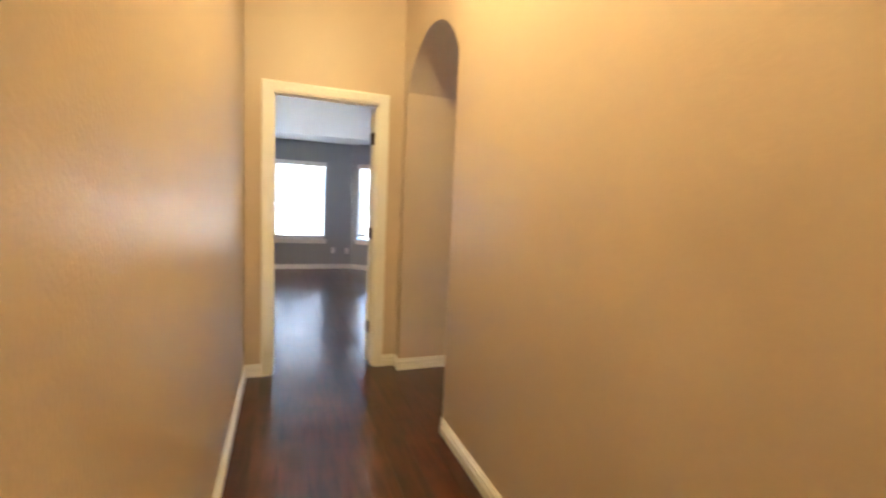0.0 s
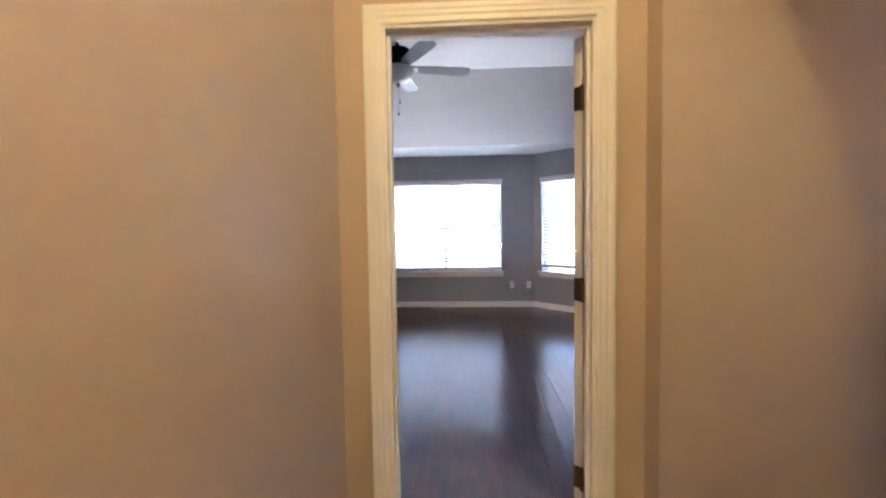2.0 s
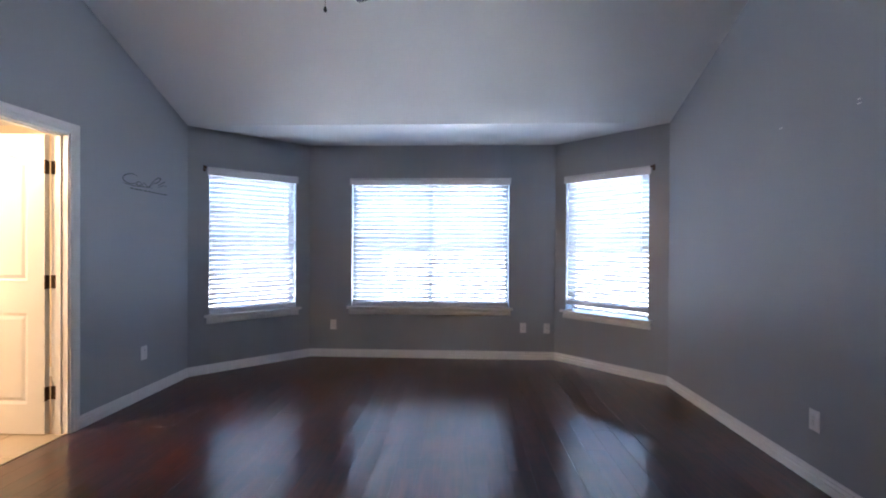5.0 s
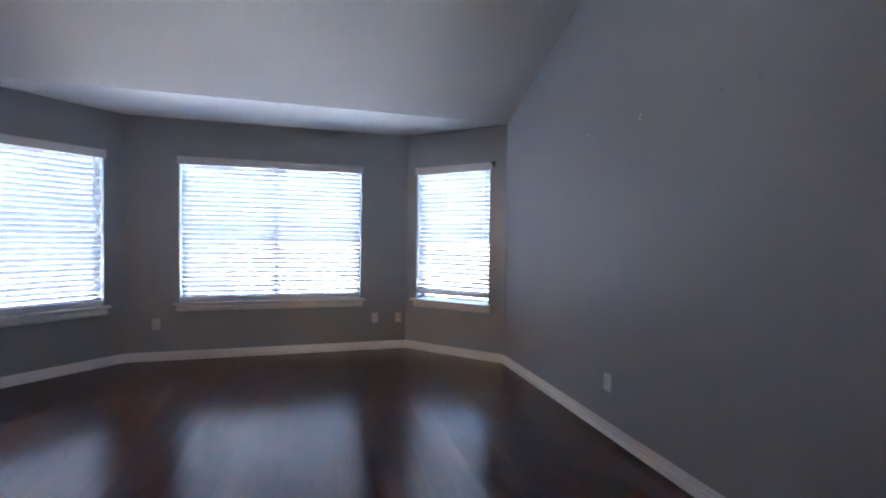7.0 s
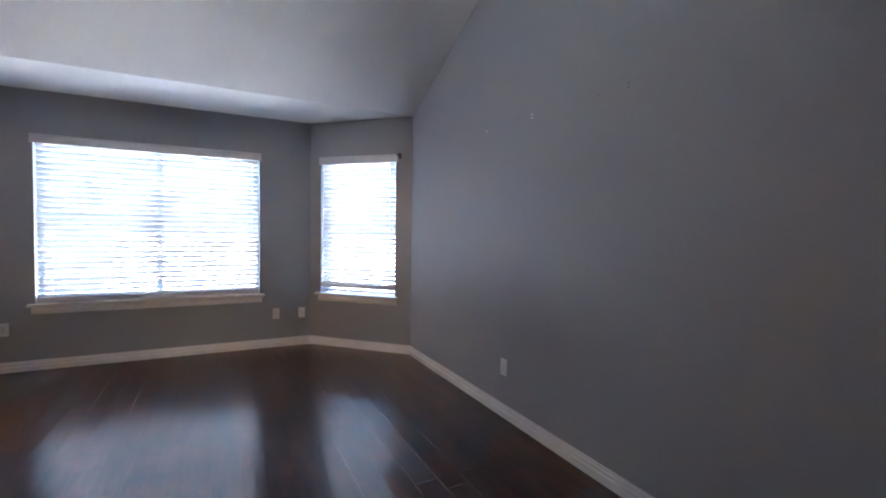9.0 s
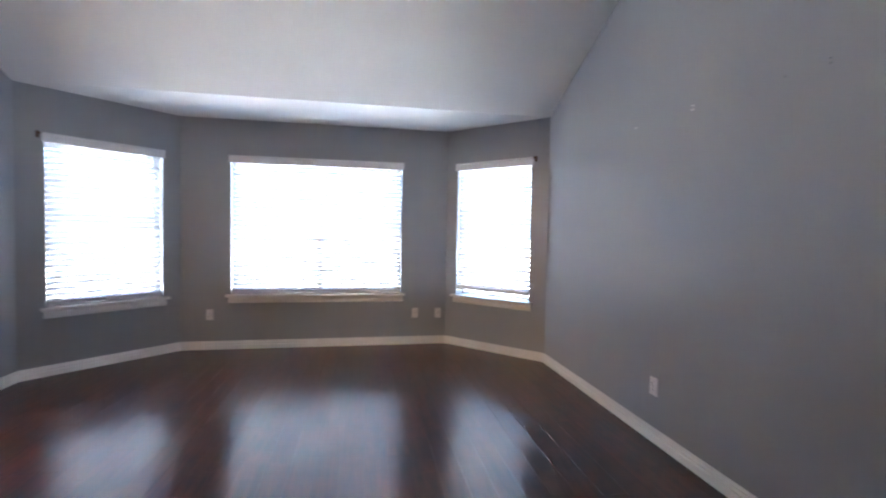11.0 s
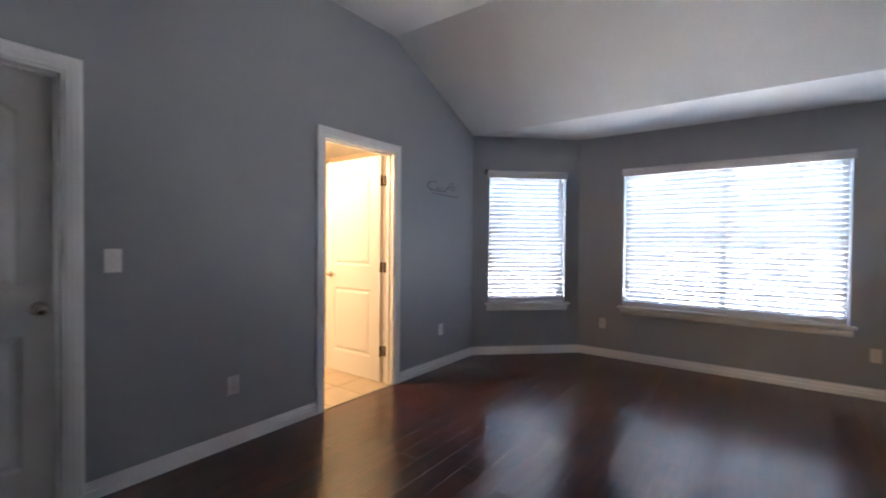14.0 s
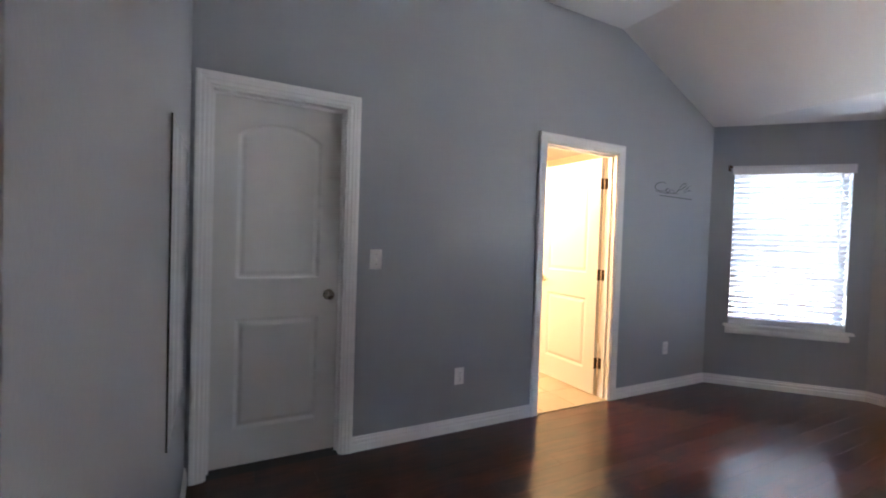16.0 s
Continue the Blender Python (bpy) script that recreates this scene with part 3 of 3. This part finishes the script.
# ---- bathroom and closet behind the left wall ----
X2 = -5.0
wall("wall_bath", "cream painted bathroom walls", [
    (X2 - 0.1, X2, 2.2, 5.2, 0, 2.44), (X2, XL - W, 2.1, 2.2, 0, 2.44), (X2, XL - W, 5.1, 5.2, 0, 2.44),
    (XL - W - 0.006, XL - W - 0.001, 2.2, BD0 - 0.002, 0, 2.44), (XL - W - 0.006, XL - W - 0.001, BD1 + 0.002, 5.1, 0, 2.44), (XL - W - 0.006, XL - W - 0.001, BD0 - 0.002, BD1 + 0.002, DH, 2.44)], PAINT_BATH)
tagged(mesh_object("ceiling_bath", boxes((X2 - 0.1, XL - W, 2.1, 5.2, 2.44, 2.54)), PAINT_CEIL), "off-white bathroom ceiling", "ceiling", kind="structure")
wall("wall_closet", "plain closet walls behind the shut door", [(X2 + 1.2, XL - W, 0.3, 0.4, 0, 2.44), (X2 + 1.1, X2 + 1.2, 0.3, 2.1, 0, 2.44), (X2 + 1.1, XL - W, 0.3, 2.1, 2.44, 2.5)], PAINT_BATH)

# ---- floors ----
tagged(mesh_object("floor", boxes((XL - W, XR + 0.14, YD - 0.1, YS, -0.12, -0.014), (BL - 0.1, BR + 0.1, YS, YM + 0.13, -0.12, -0.014), (HX0 - 0.1, PX + 0.1, HB - 0.1, YD - 0.1, -0.12, -0.014)), SUBFLOOR), "dark red-brown glossy plank floor, worn sheen", "floor", kind="structure")
tagged(mesh_object("floor_closet", boxes((X2 + 1.2, XL - W, 0.4, 2.1, -0.12, 0.0), (XL - W, XL - 0.004, CD0, CD1, -0.12, -0.003)), SUBFLOOR), "dark closet floor under the shut door", "floor", kind="structure")


# ---- small things on the bedroom walls ----
def disc(bm, r, depth, x, z, y=0.0, steps=16):
    t = lathe([(0, 0), (r, 0), (r * 0.92, depth), (0, depth)], steps)
    moved(t, Matrix.Translation((x, y, z)) @ Matrix.Rotation(radians(-90), 4, "X"))
    me = bpy.data.meshes.new("t")
    t.to_mesh(me)
    t.free()
    bm.from_mesh(me)
    bpy.data.meshes.remove(me)
    return bm


def plate(w=0.070, h=0.114):
    """Cover plate with sloped rim: x across, y out of the wall, z up, its centre at the origin."""
    bm = bmesh.new()
    a = [bm.verts.new(p) for p in ((-w / 2, 0, -h / 2), (w / 2, 0, -h / 2), (w / 2, 0, h / 2), (-w / 2, 0, h / 2))]
    b = [bm.verts.new((v.co.x, 0.0025, v.co.z)) for v in a]
    c = [bm.verts.new((v.co.x * (1 - 0.009 / w), 0.006, v.co.z * (1 - 0.009 / h))) for v in a]
    for r, s in ((a, b), (b, c)):
        for i in range(4):
            bm.faces.new((r[i], r[(i + 1) % 4], s[(i + 1) % 4], s[i]))
    bm.faces.new(c)
    bm.faces.new(a[::-1])
    bmesh.ops.recalc_face_normals(bm, faces=bm.faces)
    return bm


def outlet(m, label, kind="duplex"):
    root = empty("wall_outlet", m, label, "outlet", "bedroom wall outlets")
    part("cover_plate", plate(), PLASTIC, root)
    if kind == "duplex":
        for s in (0.0195, -0.0195):
            soc = part("socket", boxes((-0.0165, 0.0165, 0.0055, 0.0082, s - 0.0135, s + 0.0135), bevel=0.002), PLASTIC, root)
            part("slots", boxes((-0.0075, -0.0055, 0.0083, 0.0088, s - 0.002, s + 0.007), (0.0055, 0.0075, 0.0083, 0.0088, s - 0.001, s + 0.006), (-0.002, 0.002, 0.0083, 0.0088, s - 0.010, s - 0.006)), DARK_SLOT, soc)
        part("screw", disc(bmesh.new(), 0.0028, 0.0012, 0, 0, 0.006), NICKEL, root)
    else:
        part("cable_jack", disc(bmesh.new(), 0.005, 0.010, 0, 0, 0.006), NICKEL, root)
        for s in (0.042, -0.042):
            part("screw", disc(bmesh.new(), 0.0025, 0.0012, 0, s, 0.006), NICKEL, root)
    return root


def on_wall(x, y, z, rz):
    """rz turns local y, which points out of the wall."""
    return Matrix.Translation((x, y, z)) @ Matrix.Rotation(radians(rz), 4, "Z")


outlet(on_wall(-1.40, YM, 0.372, 180), "white duplex outlet low on the grey bay wall under the window")
outlet(on_wall(0.785, YM, 0.360, 180), "white duplex outlet on the bay wall beside a cable plate")
outlet(on_wall(1.052, YM, 0.356, 180), "white cable jack plate low on the grey bay wall", "jack")
outlet(on_wall(XL, 4.56, 0.378, -90), "white duplex outlet between the bathroom door and the bay")
outlet(on_wall(XL, 2.43, 0.374, -90), "white duplex outlet between the closet and bathroom doors")
outlet(on_wall(XR, 3.47, 0.346, 90), "white duplex outlet low on the plain grey wall")

sw = empty("light_switch", on_wall(XL, 1.82, 1.156, -90), "white toggle light switch beside the closet door", "light switch")
part("cover_plate", plate(0.074, 0.118), PLASTIC, sw)
part("toggle_slot", boxes((-0.006, 0.006, 0.0055, 0.0068, -0.013, 0.013)), PLASTIC, sw)
part("toggle", moved(boxes((-0.0045, 0.0045, 0.0, 0.020, -0.005, 0.005), bevel=0.0015), Matrix.Translation((0, 0.005, -0.002)) @ Matrix.Rotation(radians(-28), 4, "X")), PLASTIC, sw)
for z in (0.030, -0.030):
    part("screw", disc(bmesh.new(), 0.0025, 0.0012, 0, z, 0.006), NICKEL, sw)

# tall mirror on the back wall beside the closet door
mi = empty("wall_mirror", on_wall(-1.985, YJ, 1.127, 0), "tall frameless mirror hung beside the closet door", "mirror")
part("mirror_glass", boxes((-0.365, 0.365, 0.0022, 0.0045, -0.516, 0.516)), MIRROR, mi)
part("backing", boxes((-0.362, 0.3685, 0.0, 0.0020, -0.518, 0.518)), DARK_SLOT, mi, "dark backing board, showing as a thin edge")
part("edge_strip", boxes((0.3652, 0.3685, 0.0021, 0.0052, -0.518, 0.518)), DARK_SLOT, mi, "dark metal edge strip")


def ribbon(points, width):
    """A smooth flat stroke through points (y, z) on the left wall."""
    pts = [Vector(p) for p in points]
    fine = []
    for i in range(len(pts) - 1):
        p0, p1, p2, p3 = pts[max(i - 1, 0)], pts[i], pts[i + 1], pts[min(i + 2, len(pts) - 1)]
        for j in range(6):
            t = j / 6
            fine.append(0.5 * ((2 * p1) + (p2 - p0) * t + (2 * p0 - 5 * p1 + 4 * p2 - p3) * t * t + (3 * p1 - p0 - 3 * p2 + p3) * t ** 3))
    fine.append(pts[-1])
    bm = bmesh.new()
    rows = []
    n = len(fine)
    for i, p in enumerate(fine):
        d = (fine[min(i + 1, n - 1)] - fine[max(i - 1, 0)]).normalized()
        s = Vector((-d.y, d.x)) * width * (0.35 + 0.65 * math.sin(math.pi * (i + 0.5) / n)) / 2
        rows.append([bm.verts.new((0.0012, *(p + s))), bm.verts.new((0.0012, *(p - s)))])
    for a, b in zip(rows, rows[1:]):
        bm.faces.new((a[0], a[1], b[1], b[0]))
    return bm


# lettering in script, too faint to read: strokes and a line of small bars
decal = empty("wall_lettering", Matrix.Translation((XL, 4.33, 1.715)), "dark script lettering stuck on the grey wall beside the bay", "wall decal")
SU, SV = 0.52, 0.155
for stroke, width in (
        (((0.29, 0.84), (0.18, 0.90), (0.06, 0.80), (0.0, 0.62), (0.03, 0.46), (0.14, 0.38), (0.27, 0.46)), 0.009),
        (((0.26, 0.44), (0.32, 0.57), (0.38, 0.47), (0.33, 0.36), (0.27, 0.43), (0.33, 0.55)), 0.007),
        (((0.40, 0.38), (0.43, 0.54), (0.49, 0.46), (0.52, 0.36), (0.58, 0.42)), 0.007),
        (((0.55, 0.40), (0.64, 0.70), (0.76, 0.98), (0.83, 0.95), (0.76, 0.74), (0.62, 0.54), (0.57, 0.43)), 0.008),
        (((0.74, 0.50), (0.84, 0.70), (0.95, 0.86)), 0.007),
        (((0.77, 0.44), (0.88, 0.60), (0.98, 0.60)), 0.006),
        (((0.0, 0.36), (0.2, 0.30), (0.45, 0.34), (0.62, 0.33)), 0.006)):
    part("stroke", ribbon([(u * SU, v * SV) for u, v in stroke], width), DECAL, decal)
for i in range(9):
    u = 0.14 + i * 0.096
    part("small_word", boxes((0.0008, 0.0012, u * SU, (u + 0.074) * SU, (0.12 - 0.05 * u) * SV, (0.12 - 0.05 * u) * SV + 0.009)), DECAL, decal)


# old curtain brackets, wall plugs and nail holes
def bracket(m):
    root = empty("curtain_bracket", m, "small dark curtain-rod bracket beside the blind", "bracket", "curtain brackets")
    part("base", boxes((-0.012, 0.012, 0.0, 0.004, -0.028, 0.028), bevel=0.0015), BRONZE, root)
    part("arm", boxes((-0.005, 0.005, 0.004, 0.055, -0.006, 0.006), bevel=0.002), BRONZE, root)
    part("cup", lathe([(0.013, 0.0), (0.015, 0.004), (0.015, 0.018), (0.012, 0.018), (0.011, 0.004), (0, 0.003)], 16, at=(0, 0.052, -0.006)), BRONZE, root, smooth=True)


bracket(FRAMES[0][0] @ Matrix.Translation((FRAMES[0][2] - 0.045, 0, 2.045)) @ Matrix.Rotation(math.pi, 4, "Z"))
bracket(FRAMES[2][0] @ Matrix.Translation((FRAMES[2][3] + 0.045, 0, 2.045)) @ Matrix.Rotation(math.pi, 4, "Z"))
for y, z in ((3.225, 2.012), (3.225, 1.990), (3.74, 2.008)):
    ob = mesh_object("wall_plug", boxes((-0.010, 0.010, 0.0, 0.002, -0.003, 0.003), bevel=0.0008), PLASTIC)
    ob.matrix_world = on_wall(XR, y, z, 90)
    tagged(ob, "small white plastic plug in the grey wall", "wall plug", "wall plugs")
for y, z in ((2.50, 1.992), (2.50, 1.972), (2.687, 1.985)):
    ob = mesh_object("nail_hole", disc(bmesh.new(), 0.0035, 0.0008, 0, 0), DECAL)
    ob.matrix_world = on_wall(XR, y, z, 90)
    tagged(ob, "small dark nail hole in the grey wall", "nail hole", "nail holes")

# ---- ceiling fan ----
fan = empty("ceiling_fan", Matrix.Translation((-0.54, 2.925, ZC)), "black five-blade ceiling fan with frosted light bowl, at rest", "ceiling fan")
part("canopy", lathe([(0, 0), (0.068, 0), (0.068, -0.030), (0.058, -0.052), (0.030, -0.062), (0, -0.062)], 32), FAN_BLACK, fan, smooth=True)
DROP = Matrix.Translation((0, 0, -0.035))
part("downrod", lathe([(0, -0.060), (0.013, -0.060), (0.013, -0.120), (0.024, -0.124), (0.024, -0.136), (0, -0.136)], 16), FAN_BLACK, fan)
part("motor_housing", moved(lathe([(0, -0.094), (0.060, -0.094), (0.108, -0.108), (0.136, -0.136), (0.140, -0.165), (0.132, -0.200), (0.112, -0.228), (0.085, -0.245), (0.082, -0.262), (0, -0.262)], 40), DROP), FAN_BLACK, fan, smooth=True)
part("light_fitter", moved(lathe([(0, -0.258), (0.092, -0.258), (0.100, -0.266), (0.096, -0.276), (0, -0.276)], 32), DROP), FAN_BLACK, fan, smooth=True)
bowl = part("light_bowl", moved(lathe([(0.142, -0.268), (0.146, -0.276), (0.143, -0.296), (0.128, -0.336), (0.098, -0.372), (0.056, -0.396), (0.012, -0.405), (0, -0.405)], 40), DROP), FROST, fan, "frosted white glass light bowl", True)
part("finial", moved(lathe([(0, -0.402), (0.018, -0.402), (0.020, -0.410), (0.010, -0.418), (0.012, -0.426), (0.006, -0.436), (0, -0.438)], 16), DROP), FAN_BLACK, bowl, smooth=True)
for i in range(5):
    turn = Matrix.Rotation(radians(13.6 + 72 * i), 4, "Z")
    blade = bmesh.new()
    outline = []
    for x, hw in ((0.185, 0.050), (0.24, 0.056), (0.45, 0.064), (0.60, 0.068), (0.645, 0.062), (0.660, 0.045)):
        outline.append((x, hw))
    loop = [(x, h) for x, h in outline] + [(x, -h) for x, h in reversed(outline)]
    lo, hi = [blade.verts.new((x, y, -0.003)) for x, y in loop], [blade.verts.new((x, y, 0.003)) for x, y in loop]
    blade.faces.new(lo[::-1])
    blade.faces.new(hi)
    for a in range(len(loop)):
        b = (a + 1) % len(loop)
        blade.faces.new((lo[a], lo[b], hi[b], hi[a]))
    moved(blade, DROP @ turn @ Matrix.Translation((0, 0, -0.268)) @ Matrix.Rotation(radians(-12), 4, "X"))
    bl = part("blade", blade, BLADE, fan)
    iron = boxes((0.085, 0.20, -0.020, 0.020, -0.252, -0.243), (0.185, 0.265, -0.034, 0.034, -0.263, -0.258), (0.183, 0.192, -0.014, 0.014, -0.263, -0.243), bevel=0.002)
    part("blade_iron", moved(iron, DROP @ turn), FAN_BLACK, bl)
for x, y, z1, knobz in ((0.02, -0.04, -0.58, -0.575), (-0.004, 0.03, -0.663, -0.663)):
    ch = part("pull_chain", boxes((x - 0.0012, x + 0.0012, y - 0.0012, y + 0.0012, z1 - 0.035, -0.29)), NICKEL, fan)
    part("chain_knob", lathe([(0, 0.012), (0.005, 0.008), (0.0085, -0.004), (0.006, -0.014), (0, -0.017)], 12, at=(x, y, knobz - 0.035)), FAN_BLACK, ch, smooth=True)

# ---- bathroom ----
hook = empty("towel_hook", on_wall(X2, 4.02, 1.86, -90), "small dark metal hook on the cream bathroom wall", "hook")
part("base", boxes((-0.02, 0.02, 0, 0.006, -0.03, 0.03), bevel=0.002), BRONZE, hook)
part("arm", boxes((-0.008, 0.008, 0.005, 0.06, -0.008, 0.008), bevel=0.003), BRONZE, hook)
baseboard((XL - W - 0.006, 5.1), (X2, 5.1), 0, -1)
baseboard((X2, 5.1), (X2, 2.2), 1, -1)
baseboard((X2, 2.2), (XL - W - 0.006, 2.2), 1, 0)
# ---- outdoors ----
ZG = -1.6
tagged(mesh_object("ground", boxes((-400, 400, -400, 400, ZG - 0.3, ZG)), GRASS), "pale dry open ground round the house, out to the horizon", "ground", kind="structure")

house = empty("neighbour_house", Matrix.Translation((-13, 19.1, ZG)), "single-storey neighbouring house with pale walls and dark hip roof", "house")
part("wall", boxes((-8.8, 9.3, -3.3, 3.3, 0, 2.4)), SIDING, house)
rf = bmesh.new()
e = [rf.verts.new(p) for p in ((-9.2, -3.7, 2.4), (9.7, -3.7, 2.4), (9.7, 3.7, 2.4), (-9.2, 3.7, 2.4), (-1.0, 0, 5.4), (0.6, 0, 5.4))]
for f in ((0, 1, 5, 4), (1, 2, 5), (2, 3, 4, 5), (3, 0, 4), (3, 2, 1, 0)):
    rf.faces.new([e[i] for i in f])
part("roof", rf, SHINGLE, house)

# ---- floor pieces: planks, tiles ----
PLANKS = {}


def plank_mesh(length, width):
    key = (round(length, 2), round(width, 3))
    if key not in PLANKS:
        ln, w = key
        c, g = 0.0004, 0.0003
        v = [(g, g, -0.014), (w - g, g, -0.014), (w - g, ln - g, -0.014), (g, ln - g, -0.014),
             (g, g, -c), (w - g, g, -c), (w - g, ln - g, -c), (g, ln - g, -c),
             (g + c, g + c, 0), (w - g - c, g + c, 0), (w - g - c, ln - g - c, 0), (g + c, ln - g - c, 0)]
        f = [(8, 9, 10, 11)]
        for a in (0, 4):
            for i in range(4):
                j = (i + 1) % 4
                f.append((a + i, a + j, a + j + 4, a + i + 4))
        me = bpy.data.meshes.new("plank")
        me.from_pydata(v, [], f)
        me.materials.append(WOOD)
        PLANKS[key] = me
    return PLANKS[key]


floor_ob = bpy.data.objects["floor"]
PW, PL = 0.127, 1.22
rnd = random.Random(3)


def lay(x0, x1, lo, hi):
    """Rows of planks along y between lo(x) and hi(x)."""
    rows = int(round((x1 - x0) / PW))
    w = (x1 - x0) / rows
    for i in range(rows):
        x = x0 + i * w
        y, end = lo(x), hi(x + w / 2)
        ln = round(rnd.uniform(0.3, PL), 1)
        while y < end - 0.02:
            ln = min(ln, round(end - y, 2))
            ob = new("plank", plank_mesh(ln, w))
            ob.parent = floor_ob
            ob.location = (x, y, 0)
            y += max(ln, 0.02)
            ln = PL


def far(x):
    d = 0.10
    return min(YM + d, YS + d + (x - XL) * (YM - YS) / (BL - XL) + 0.05, YS + d + (XR - x) * (YM - YS) / (XR - BR) + 0.05)


lay(XL - 0.005, HX0 - 0.02, lambda x: YD + 0.1, far)
lay(HX0 - 0.02, HX1 + 0.04, lambda x: HB, far)
lay(HX1 + 0.04, XR + 0.03, lambda x: YD + 0.1, far)
lay(HX1 + 0.04, PX, lambda x: AY0, lambda x: AY1)

bath_floor = tagged(mesh_object("floor_bath", boxes((X2, XL - 0.01, 2.2, 5.1, -0.10, -0.006)), GROUT), "beige square ceramic tiles with tan grout", "floor", kind="structure")
tm = bpy.data.meshes.new("tile")
s, c = 0.325, 0.003
tm.from_pydata([(0, 0, -0.006), (s, 0, -0.006), (s, s, -0.006), (0, s, -0.006), (0, 0, -c), (s, 0, -c), (s, s, -c), (0, s, -c), (c, c, 0), (s - c, c, 0), (s - c, s - c, 0), (c, s - c, 0)], [],
               [(8, 9, 10, 11)] + [(a + i, a + (i + 1) % 4, a + (i + 1) % 4 + 4, a + i + 4) for a in (0, 4) for i in range(4)])
tm.materials.append(TILE)
for i in range(7):
    for j in range(9):
        ob = new("tile", tm)
        ob.parent = bath_floor
        ob.location = (XL - 0.025 - (i + 1) * 0.331, 2.21 + j * 0.331, 0)
part("threshold", boxes((XL - 0.028, XL - 0.002, BD0, BD1, -0.004, 0.006), bevel=0.002), TILE, bath_floor, "thin beige threshold strip")
